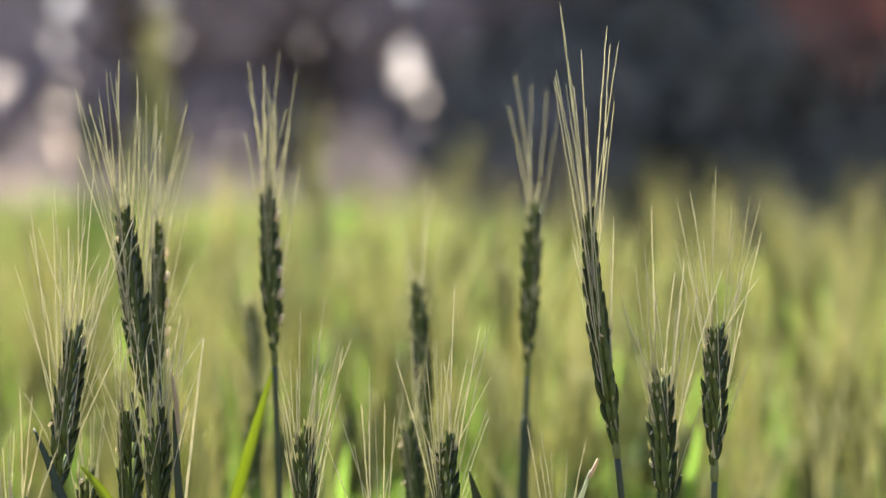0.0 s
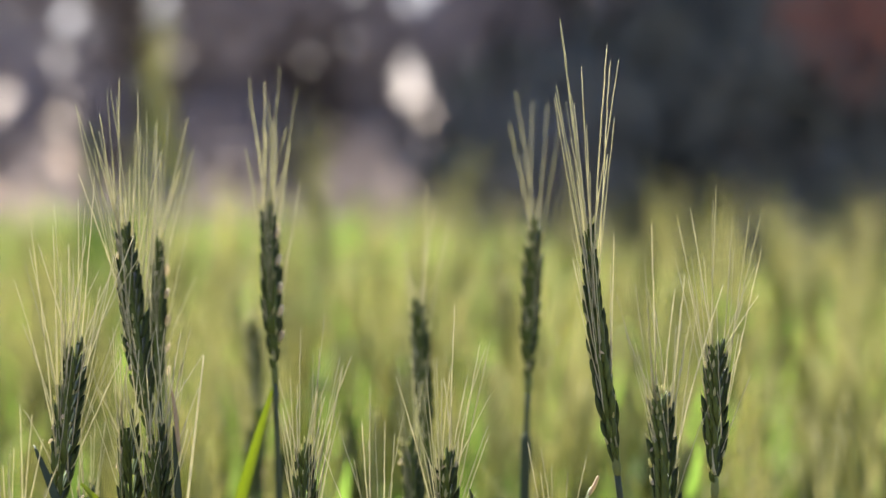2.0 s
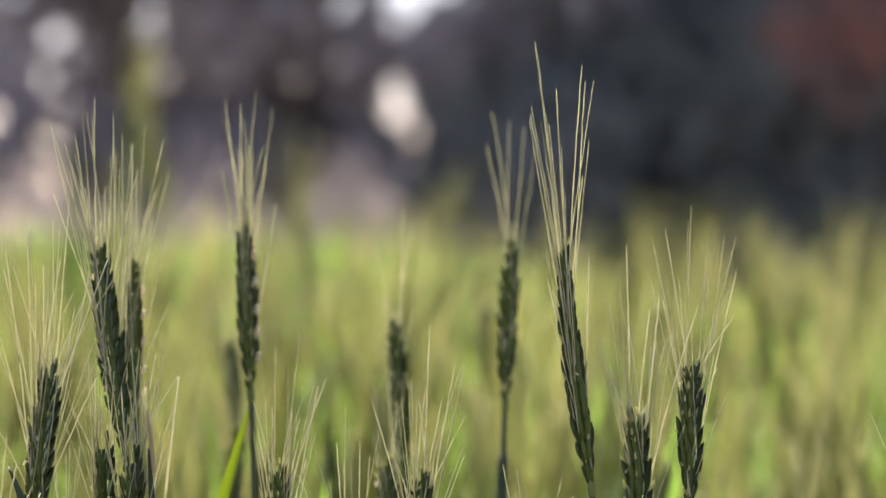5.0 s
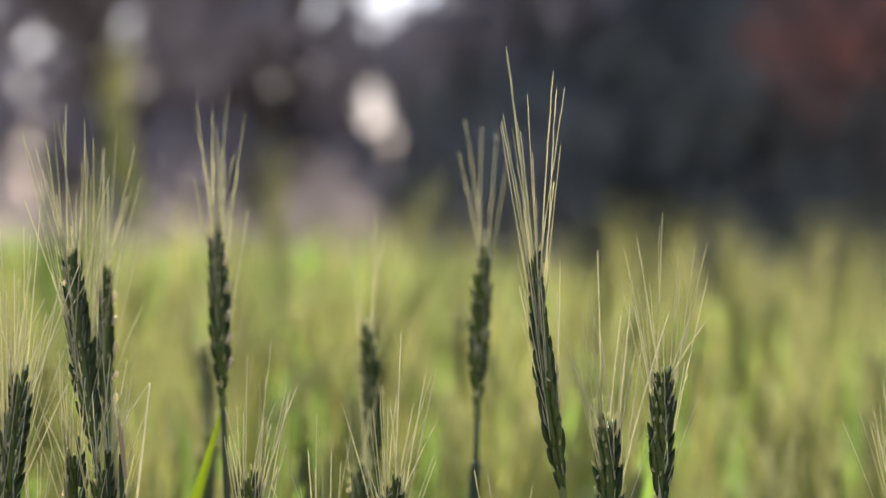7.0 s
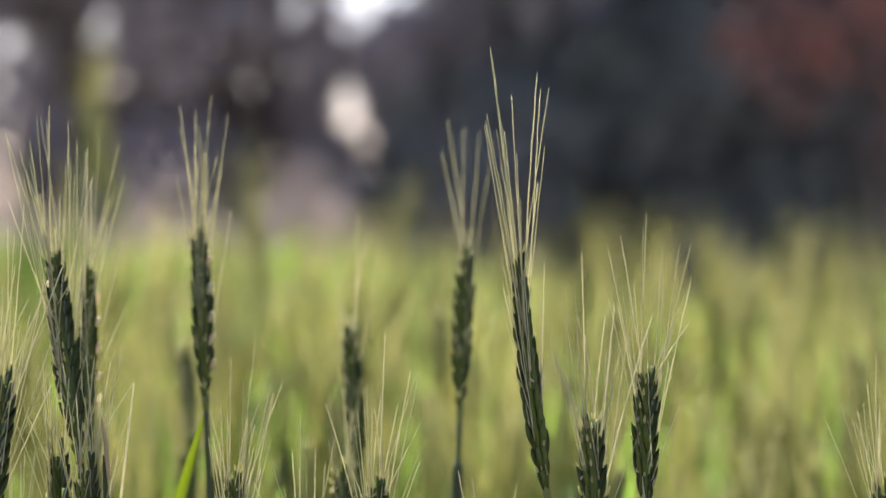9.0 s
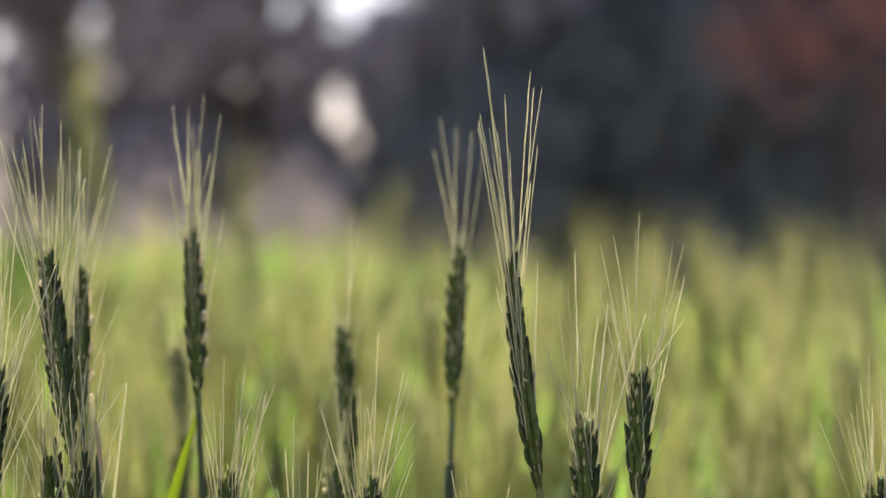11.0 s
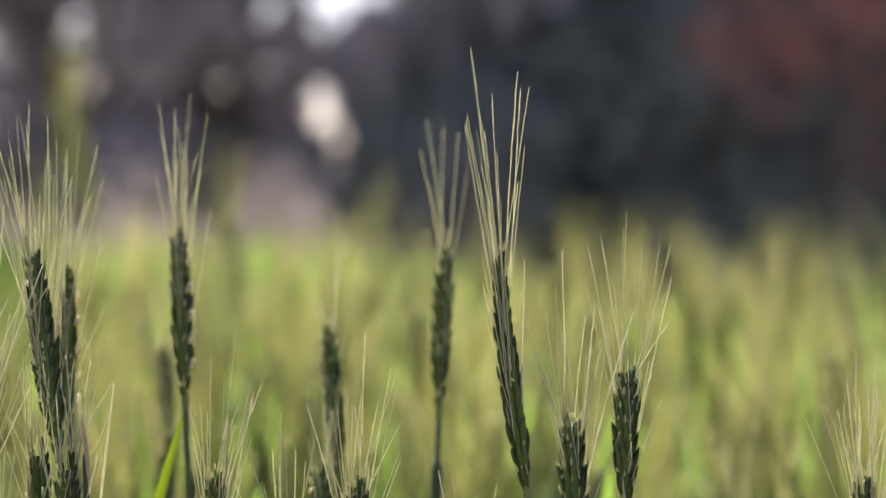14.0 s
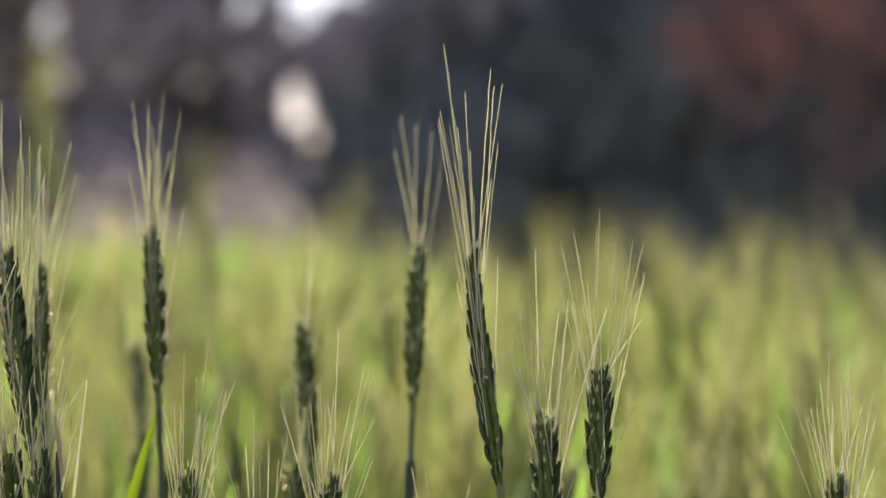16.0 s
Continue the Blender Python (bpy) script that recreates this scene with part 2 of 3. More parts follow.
def wheat_plant(low, high, y, facing, n, slant, label, awns, seed, style, leaves=(), plain_leaves=2):
    """low, high: x and z of the ear's foot and top; y: its distance; facing: turn of the ear about its axis;
    awns: how far the long awns reach aside and above the top, in mm."""
    r = random.Random(seed)
    st = {**PLAIN, **style}
    root = Vector((low[0] + slant, y + r.uniform(-0.02, 0.02), 0))
    plant = tagged(new("wheat_plant"), label, "wheat plant", "bearded wheat at the field's edge")
    plant.location = root
    foot, top = Vector((low[0], y, low[1])) - root, Vector((high[0], y, high[1])) - root
    axis = top - foot
    up = axis.normalized()
    size = axis.length / n
    bend = Vector((-axis.z, 0, axis.x)).normalized() * axis.length * r.uniform(-0.03, 0.03)
    spine = bezier(foot, foot + axis * 0.5 + bend, top, n)
    # stalk, with a joint below the ear
    knee = foot - up * 0.09 + Vector((0, 0, -0.05))
    stalk = bezier(Vector((0, 0, -0.01)), Vector((knee.x * 0.6, 0, foot.z * 0.55)), knee, 10)
    stalk += bezier(knee, foot - up * 0.05, foot, 8)[1:]
    v, f = tube(stalk, [0.0021 - 0.0008 * i / (len(stalk) - 1) for i in range(len(stalk))], 8)
    stem = part("stem", make_mesh("stem", v, f, STALK), plant)
    wrap = [p for p in stalk if p.z < foot.z - st["gap"]][2:]
    wrap.append(wrap[-1] + (foot - wrap[-1]) * 0.12)
    v, f = tube(wrap, [0.0026] * (len(wrap) - 2) + [0.0024, 0.0015], 8)
    part("sheath", make_mesh("sheath", v, f, BLUE_BLADE), plant, "blue-green leaf sheath round the stalk")
    v, f = tube([foot + up * d for d in (-0.0065, -0.003, 0.0005, 0.003)], [0.0012, 0.0018, 0.0017, 0.0012], 8)
    part("collar", make_mesh("collar", v, f, NODE), stem, "yellow-green collar under the ear")
    v, f = tube(spine[:-1], [0.0008] * (len(spine) - 1), 6)
    ear = part("ear", make_mesh("ear", v, f, RACHIS), plant)
    across = Vector((math.cos(radians(facing)), math.sin(radians(facing)), 0))
    across = (across - up * across.dot(up)).normalized()
    slim, tips = st["slim"], []
    # spikelets on alternate sides of the spine
    for i in range(n):
        p = spine[i]
        d = (spine[min(i + 1, n)] - spine[max(i - 1, 0)]).normalized()
        out = across if i % 2 else -across
        u = i / (n - 1)
        k = (0.70 + 0.5 * math.sin(math.pi * min(1, st["belly"] + (0.94 - st["belly"]) * u))) * (size / 0.0047) ** 0.5 * r.uniform(0.93, 1.07) * min(1, 0.66 + 0.12 * i)
        lean = 0.0 if i == n - 1 else ((0.04 if i < 3 else 0.11) + 0.11 * r.random()) * st["flare"]
        zz = (d * math.cos(lean) + out * math.sin(lean)).normalized()
        yy = (out - zz * out.dot(zz)).normalized()
        xx = yy.cross(zz)
        m = Matrix((xx, yy, zz)).transposed().to_4x4()
        m.translation = p + out * 0.0006
        shape = m @ Matrix.Rotation(r.uniform(-0.3, 0.3), 4, "Z") @ Matrix.Diagonal((k * 0.90 * slim, k * 0.80 * slim, k * r.uniform(0.9, 1.1), 1))
        part("spikelet", SPIKELETS[r.randrange(5)], ear, m=shape)
        for side in (-1, 1):
            q = Matrix.Translation(shape @ Vector((0.0046 * side, 0.0032, 0.0125))) @ m.to_3x3().to_4x4()
            if r.random() < (0.25 if st["edge"] * (q.translation.x - p.x) >= 0 else 0.7):
                continue
            part("husk_tip", HUSK_TIP, ear, m=q @ Matrix.Rotation(0.25 * side, 4, "Y") @ Matrix.Scale(r.uniform(0.6, 1.25), 4))
        if i % 5 != 2:
            part("awn", STUB, ear, m=m @ Matrix.Translation((r.uniform(-0.002, 0.002), 0.0022 * k * slim, 0.0085 * k)) @ Matrix.Scale(r.uniform(0.7, 1.4), 4))
        tips.append((m.translation + zz * 0.0100 * k + out * 0.0006, zz, out))
        if r.random() < st["flower"] and i > 3:
            q = m @ Matrix.Translation((r.uniform(-0.0040, 0.0040) * k * slim, 0.0028 * k * slim, r.uniform(0.006, 0.010) * k))
            if st["edge"] * (q.translation.x - p.x) >= 0:
                part("anther", ANTHER_MESH, ear, m=q @ Matrix.Rotation(r.uniform(-1, 1), 4, "Y") @ Matrix.Scale(r.uniform(0.55, 0.95), 4))
    if st["row"]:
        for u in st["row"][1]:
            q = Matrix.Translation(foot + axis * u + Vector((st["row"][0] / 1000, -0.0020, 0.002)))
            part("anther", ANTHER_MESH, ear, m=q @ Matrix.Rotation(r.uniform(0.1, 0.5), 4, "Y") @ Matrix.Scale(r.uniform(1.25, 1.7), 4))
    # awns: the long ones fan out to their ends, the rest lie among them
    for j, (dx, dz) in enumerate(awns):
        i = 2 if dz < 15 else max(0, n - 1 - (j * 7) % max(3, int(n * 0.7)))
        s, way, out = tips[i]
        if out.x * dx < 0:
            s, way, out = tips[max(0, i - 1)]
        end = top + Vector((dx / 1000, r.uniform(-0.012, 0.012), dz / 1000))
        awn_part(ear, s, (way * 0.12 + (end - s).normalized()).normalized(), end, r, 0.00058 if dz > 80 and dx < -8 else 0.00027)
    for j in range(st["awns"]):
        s, way, out = tips[r.randrange(int(n * 0.10), n)]
        end = foot + axis * r.uniform(0.75, 1.75) + out * r.uniform(0.003, st["fan"]) + Vector((r.gauss(0, st["fan"] * 0.3), r.uniform(-.014, .014), 0))
        rise = (end - s).dot(up)
        if rise > 0.022 and (end - s - up * rise).length < 0.45 * rise:
            awn_part(ear, s, (way * 0.4 + (end - s).normalized()).normalized(), end, r, r.uniform(0.00018, 0.00030))
    # awns that lie along the front of the ear
    for j in range(st["front"]):
        s, way, out = tips[r.randrange(int(n * 0.05), int(n * 0.65))]
        s = s + Vector((0, -0.003, -0.006))
        end = foot + axis * r.uniform(0.85, 1.35) + Vector((r.uniform(-0.006, 0.006), -0.007, 0))
        awn_part(ear, s, (end - s).normalized(), end, r, 0.00022)
    for j in range(plain_leaves):
        z0 = foot.z * r.uniform(0.35, 0.62)
        a = r.uniform(0, 2 * math.pi)
        s = Vector((knee.x * 0.4, 0, z0))
        leaf_part(plant, s, s + Vector((math.cos(a) * 0.10, math.sin(a) * 0.10, r.uniform(0.0, 0.09))), 0.011, r)
    for (rx, rz, tx, tz, dy, width, mat, sag) in leaves:
        leaf_part(plant, Vector((rx, y, rz)) - root, Vector((tx, y + dy, tz)) - root, width, r, mat, sag, True)
    return plant


HERO = [
    ((0.067, 0.849), (0.056, 0.937), 1.42, 75, 24, 0.02, "tall slender bearded ear leaning on a bent green stalk",
     [(-11, 86), (-13, 57), (-3, 67), (7, 76), (9, 70), (12, 70), (10, 47), (1, 17), (8, 33), (-4, 26), (10, 2), (-4, -12), (-5, -22), (-6, -8), (-7, 4), (-6, 14), (9, -25), (9, -10)]),
    ((0.106, 0.840), (0.107, 0.893), 1.42, 40, 18, 0.03, "short stout bearded ear with pale anthers",
     [(-10, 56), (-16, 53), (-2, 59), (0, 65), (6, 52), (12, 53), (17, 53), (16, 22), (13, -9), (-6, 37), (9, 6)]),
    ((0.0855, 0.819), (0.0825, 0.876), 1.39, 38, 19, 0.0, "plump bearded ear with pale anthers along its edges",
     [(-3, 67), (9, 47), (-6, 53), (2, 21), (-13, 24), (7, 27), (-2, 32), (-9, 43)]),
    ((-0.151, 0.831), (-0.144, 0.894), 1.4, 42, 20, -0.03, "broad bearded ear leaning outward, pale anthers",
     [(-14, 41), (-8, 56), (2, 58), (7, 67), (4, 55), (15, 35), (18, -3), (17, 12), (-19, -23), (11, 25), (-2, 41)]),
    ((-0.121, 0.859), (-0.131, 0.939), 1.47, 48, 24, 0.01, "long bearded ear tilted beside its neighbours",
     [(-11, 41), (-9, 48), (-3, 56), (-2, 63), (5, 57), (-8, 26), (6, 41), (2, 27)]),
    ((-0.122, 0.872), (-0.123, 0.932), 1.54, 80, 19, 0.02, "slim bearded ear with pale anthers on one edge",
     [(-2, 53), (4, 60), (14, 55), (15, 42), (10, 33), (15, 13), (16, -13), (2, 40)]),
    ((-0.0745, 0.878), (-0.0775, 0.947), 1.57, 70, 20, 0.0, "slim bearded ear on a straight stalk, pale anthers",
     [(-8, 58), (-1, 56), (5, 63), (13, 55), (9, 37), (-10, 28), (14, 13), (2, 42)]),
    ((-0.008, 0.836), (-0.013, 0.902), 1.68, 65, 19, 0.02, "dark bearded ear set back in the crop",
     [(-11, 45), (4, 58), (8, 48), (15, 43), (-6, 27)]),
    ((0.038, 0.869), (0.041, 0.939), 1.66, 60, 19, 0.0, "dark upright bearded ear on a thick stalk",
     [(-9, 63), (-1, 59), (6, 57), (10, 37), (-12, 48), (12, 53)]),
    ((-0.055, 0.798), (-0.056, 0.851), 1.43, 40, 18, 0.02, "small bearded ear with a fan of pale awns",
     [(-2, 50), (3, 40), (8, 56), (6, 42), (8, 23), (-6, 30), (-9, 18), (11, 5)]),
    ((0.0005, 0.795), (0.0005, 0.850), 1.41, 44, 18, 0.0, "stout bearded ear with awns held wide",
     [(3, 61), (13, 46), (15, 45), (17, 47), (17, 26), (-2, 32), (-4, 41)]),
    ((-0.027, 0.770), (-0.028, 0.822), 1.42, 50, 18, 0.0, "low bearded ear with thin straight awns",
     [(-2, 56), (-5, 43), (-0, 46), (4, 43), (12, 48), (8, 38), (-8, 28), (-16, 44), (-2, 36)]),
    ((0.046, 0.760), (0.045, 0.815), 1.43, 50, 18, 0.0, "low bearded ear with thin straight awns",
     [(-7, 38), (-3, 32), (3, 30), (7, 19), (-10, 21)]),
    ((-0.126, 0.808), (-0.127, 0.864), 1.44, 30, 18, 0.0, "short bearded ear crowded by taller ones",
     [(-7, 34), (-2, 39), (4, 28), (-5, 16), (-12, 16)]),
    ((-0.114, 0.802), (-0.114, 0.859), 1.43, 35, 18, 0.01, "short bearded ear crowded by taller ones",
     [(17, 31), (16, 19), (8, 40), (6, 31), (12, 8)]),
    ((-0.164, 0.777), (-0.163, 0.828), 1.38, 30, 18, 0.0, "low bearded ear with thin straight awns",
     [(5, 42), (1, 46), (10, 33), (-2, 29), (-5, 21), (-11, 33)]),
    ((-0.145, 0.779), (-0.145, 0.832), 1.46, 50, 16, 0.0, "low bearded ear half hidden among awns",
     [(-2, 33), (2, 29), (6, 19)]),
    ((0.202, 0.798), (0.199, 0.850), 1.41, 30, 18, 0.0, "small bearded ear with a dense fan of awns",
     [(-4, 53), (3, 47), (-8, 42), (7, 39), (-10, 30), (13, 26), (-2, 32), (9, 32)]),
    ((0.164, 0.721), (0.167, 0.782), 1.92, 40, 18, 0.0, "bearded ear with spread awns set back in the crop",
     [(19, 75), (14, 57), (2, 33), (-5, 39), (22, 60)]),
    ((-0.012, 0.785), (-0.016, 0.842), 1.6, 55, 18, 0.0, "short bearded ear set back in the crop",
     [(-6, 43), (1, 40), (6, 30)]),
    ((-0.102, 0.840), (-0.105, 0.884), 1.95, 50, 16, 0.02, "faded bearded ear set back in the crop",
     [(-6, 38), (0, 44), (5, 38)]),
    ((-0.100, 0.791), (-0.095, 0.843), 1.85, 40, 16, 0.02, "faded bearded ear set back in the crop",
     [(-4, 41), (1, 46), (7, 35)]),
]
# leaves that rise among the ears, by plant: foot x, z; tip x, z; set back; width
LEAVES = {
    14: [(-0.104, 0.800, -0.108, 0.862, 0, 0.0030, BLUE_BLADE, 0.0), (-0.106, 0.852, -0.1085, 0.8765, -0.004, 0.0012, DRY_TIP, 0.25),
         (-0.105, 0.810, -0.0962, 0.890, 0.004, 0.0006, AWN, 0.02)],
    6: [(-0.103, 0.770, -0.0735, 0.876, 0.0, 0.0056, BLADE, 0.06)],
    12: [(0.044, 0.805, 0.0575, 0.838, 0, 0.0026, PALE_BLADE, -0.1), (0.0568, 0.835, 0.0605, 0.8425, -0.002, 0.0018, DRY_TIP, -0.05)],
    13: [(-0.125, 0.808, -0.146, 0.839, 0, 0.0042, BLADE, 0.12)],
    15: [(-0.143, 0.820, -0.160, 0.8565, 0.02, 0.0032, BLUE_BLADE, 0.05)],
    10: [(0.019, 0.804, 0.009, 0.842, -0.04, 0.0048, BLUE_BLADE, 0.0)],
}
for i, (low, high, y, facing, n, slant, label, awns) in enumerate(HERO):
    wheat_plant(low, high, y, facing, n, slant, label, awns, 500 + i, STYLE.get(i, {}), LEAVES.get(i, ()))


# ---- ground ----
def ground_sheet():
    """One sheet to the horizon, finely uneven near the field, with a low bank beyond it."""
    xs = [-900, -300, -100, -40, -20] + [-12 + 0.6 * i for i in range(41)] + [20, 40, 100, 300, 900]
    ys = [-900, -300, -100, -30, -10] + [-4 + 0.6 * i for i in range(61)] + [45, 80, 150, 300, 900]
    verts, faces = [], []
    for yy in ys:
        for xx in xs:
            bank = 0.16 * math.exp(-((yy - 18.2) / 1.6) ** 2) * (0.7 + 0.5 * noise.noise((xx * 0.5, 3, 0)))
            fine = 0.03 * noise.noise((xx * 0.9, yy * 0.9, 0)) if abs(xx) < 15 and -5 < yy < 34 else 0
            verts.append((xx, yy, bank + fine - 0.01))
    w = len(xs)
    for i in range(len(ys) - 1):
        for k in range(w - 1):
            a = i * w + k
            faces.append((a, a + 1, a + w + 1, a + w))
    ob = new("ground", make_mesh("ground", verts, faces, SOIL))
    return tagged(ob, "bare brown soil under the wheat and the verge", "ground", kind="structure")


ground_sheet()


def bounce_sheet():
    """A pale, dry strip between wheat and trees, added to bounce sun onto the trees."""
    verts, faces = [], []
    n, w = 24, 41
    for i in range(n):
        for k in range(w):
            xx, yy = -14 + 0.7 * k, 13.4 + 0.5 * i
            edge = 0.5 if 0 < i < n - 1 and 0 < k < w - 1 else -0.4
            verts.append((xx, yy, 0.21 + edge * 0.12 + 0.03 * noise.noise((xx, yy, 4)) + 0.02 * noise.noise((xx * 4, yy * 4, 4))))
    for i in range(n - 1):
        for k in range(w - 1):
            a = i * w + k
            faces.append((a, a + 1, a + w + 1, a + w))
    return tagged(new("verge", make_mesh("verge", verts, faces, BOUNCE_STRIP)), "pale dry earth strip added between wheat and trees to bounce sunlight", "verge", kind="structure")


bounce_sheet()


# ---- many plants in one mesh ----
def soup_new():
    return {"v": [], "t": [], "m": [], "n": 0}


def soup_add(soup, verts, tris, mat):
    soup["v"].append(np.asarray(verts, dtype=np.float32))
    soup["t"].append(np.asarray(tris, dtype=np.int32) + soup["n"])
    soup["m"].append(np.full(len(tris), mat, dtype=np.int32))
    soup["n"] += len(verts)


def soup_join(soup):
    return np.concatenate(soup["v"]), np.concatenate(soup["t"]), np.concatenate(soup["m"])


def soup_mesh(name, verts, tris, mats, slots):
    me = bpy.data.meshes.new(name)
    me.vertices.add(len(verts))
    me.vertices.foreach_set("co", np.ascontiguousarray(verts, dtype=np.float32).ravel())
    me.loops.add(len(tris) * 3)
    me.loops.foreach_set("vertex_index", np.ascontiguousarray(tris, dtype=np.int32).ravel())
    me.polygons.add(len(tris))
    me.polygons.foreach_set("loop_start", np.arange(0, len(tris) * 3, 3, dtype=np.int32))
    me.polygons.foreach_set("material_index", mats)
    for s in slots:
        me.materials.append(s)
    me.polygons.foreach_set("use_smooth", np.ones(len(tris), dtype=bool))
    me.update(calc_edges=True)
    return me


def split(verts, faces):
    tris = []
    for f in faces:
        for k in range(1, len(f) - 1):
            tris.append((f[0], f[k], f[k + 1]))
    return [tuple(v) for v in verts], tris


def far_ear(r, fine=False, coarse=False):
    """Body, awns and top leaf of an ear whose top is at the origin; the stalk reaches down to -0.85."""
    s = soup_new()
    long, lean = r.uniform(0.065, 0.09), Vector((r.gauss(0, 0.10), r.gauss(0, 0.10), 1)).normalized()
    bow = Vector((r.gauss(0, 0.008), r.gauss(0, 0.008), 0))
    body = [lean * (-long * (1 - t)) + bow * (t * (1 - t) * 2) for t in [i / 9 for i in range(10)]]
    wide = [0.0018, 0.0050, 0.0039, 0.0056, 0.0043, 0.0053, 0.0040, 0.0046, 0.0031, 0.0010]
    if coarse:
        body, wide = body[0:2] + body[3:8:2] + body[9:], [0.0020, 0.0060, 0.0062, 0.0060, 0.0050, 0.0012]
    if coarse == 2:
        body, wide = [body[0], body[2], body[5]], [0.0020, 0.0060, 0.0012]
    soup_add(s, *split(*tube(body, wide, 4 if coarse else 6 if fine else 5)), 0)
    foot = body[0]
    for j in range(4 if coarse == 2 else 6 if coarse else 14 if fine else 10):
        t = r.uniform(0.15, 1)
        a = r.uniform(0, 2 * math.pi)
        out = Vector((math.cos(a), math.sin(a), 0))
        p = lean * (-long * (1 - t)) + out * 0.003
        e = p + (lean + out * r.uniform(0.05, 0.33)).normalized() * r.uniform(0.055, 0.10)
        mid = (p + e) / 2 - out * 0.004
        if coarse:
            soup_add(s, *split(*tube([p, e], [0.0006, 0.0002], 3)), 1)
        else:
            soup_add(s, *split(*tube([p, mid, e], [0.00045, 0.0004, 0.0001], 3)), 1)
    down = [foot, Vector((0, 0, -0.85))] if coarse == 2 else [foot, foot + Vector((foot.x * 0.5, foot.y * 0.5, -0.2)), Vector((0, 0, -0.85))]
    soup_add(s, *split(*tube(down, [0.0013, 0.0017, 0.002][:len(down)], 3 if coarse else 4)), 3)
    for j in range(2 if fine else 3 if coarse == 2 else 5):
        a = r.uniform(0, 2 * math.pi)
        o = Vector((math.cos(a), math.sin(a), 0))
        p = Vector((foot.x * 0.5, foot.y * 0.5, r.uniform(-0.36, -0.24) if fine else r.uniform(-0.32, -0.11) if coarse else r.uniform(-0.36, -0.15)))
        reach, rise = r.uniform(0.02, 0.11), r.uniform(0.07, 0.20)
        pts = [p, p + o * reach * 0.25 + Vector((0, 0, rise * 0.5)), p + o * reach * 0.55 + Vector((0, 0, rise * 0.85)), p + o * reach + Vector((0, 0, rise * 1.0))]
        sd = Vector((-o.y, o.x, 0))
        w = r.uniform(0.010, 0.018) if coarse else r.uniform(0.007, 0.011)
        vv = []
        for q, k in zip(pts, (0.7, 1, 0.7, 0.08)):
            vv += [q - sd * w * k / 2, q + sd * w * k / 2]
        soup_add(s, [tuple(c) for c in vv], [(0, 1, 3), (0, 3, 2), (2, 3, 5), (2, 5, 4), (4, 5, 7), (4, 7, 6)], 2)
    return s


def mid_plant(seed):
    """A whole plant of the second rank, each material a part."""
    r = random.Random(seed)
    s = far_ear(r, True)
    ends = np.cumsum([len(a) for a in s["v"]])
    pieces = [(int(a[0]), int(e) - len(b), int(e)) for a, b, e in zip(s["m"], s["v"], ends)]
    v, t, m = soup_join(s)
    v = v + np.array((0, 0, 0.85), dtype=np.float32)
    plant = tagged(new("wheat_plant"), "bearded green wheat with a heavy ear, inside the field", "wheat plant", "wheat in the field's front ranks")
    for k, first, last in pieces:
        nm, mat = (("ear", F_EAR), ("awn", F_AWN), ("leaf", F_LEAF), ("stem", F_STEM))[k]
        own = t[(t[:, 0] >= first) & (t[:, 0] < last)] - first
        part(nm, soup_mesh(nm, v[first:last], own, np.zeros(len(own), np.int32), [mat]), plant)
    return plant


FIELD_END = 13.0
rng = random.Random(7)
masters = [mid_plant(100 + s) for s in range(8)]
for i in range(150):
    yy = 1.78 + 1.5 * rng.random() ** 0.8
    half = 0.14 * yy + 0.10
    xx = 0.02 * yy + rng.uniform(-half, half)
    top = 0.80 + rng.gauss(0, 0.04) if yy > 2.2 else min(0.79, 0.76 + rng.gauss(0, 0.03))
    ob = masters[i] if i < 8 else copy_thing(masters[i % 8], Matrix())
    ob.matrix_basis = Matrix.Translation((xx, yy, -0.005)) @ Matrix.Rotation(rng.uniform(0, 6.28), 4, "Z") @ Matrix.Scale(top / 0.85, 4)


def tall_plant(xx, yy, top, k):
    """A plant whose ear stands clear of the crop."""
    ob = copy_thing(masters[k % 8], Matrix())
    ob.matrix_basis = Matrix.Translation((xx, yy, -0.005)) @ Matrix.Rotation(k * 1.3, 4, "Z") @ Matrix.Scale(top / 0.85, 4)
    tagged(ob, "tall bearded wheat standing clear of the crop")


for k, (xx, yy, top) in enumerate(((-0.40, 5.0, 1.10), (-0.385, 5.06, 1.06), (-0.41, 5.1, 1.13), (-0.395, 4.95, 1.15), (-0.40, 5.15, 1.05), (-0.152, 4.0, 0.985), (-0.14, 4.05, 0.97), (0.02, 5.2, 0.975),
                                   (-0.36, 4.1, 0.955), (0.268, 4.5, 0.918), (0.345, 4.5, 0.908), (0.43, 4.5, 0.886), (0.63, 5.0, 0.862), (0.52, 4.9, 0.852), (0.58, 4.7, 0.845))):
    tall_plant(xx, yy, top, k)
    if xx > 0.25:       # these stand in small tufts
        for dx, dy, dz, j in ((0.005, 0.03, -0.006, 3), (-0.005, -0.02, -0.010, 5), (0.002, 0.05, -0.016, 1)):
            tall_plant(xx + dx, yy + dy, top + dz, k + j)


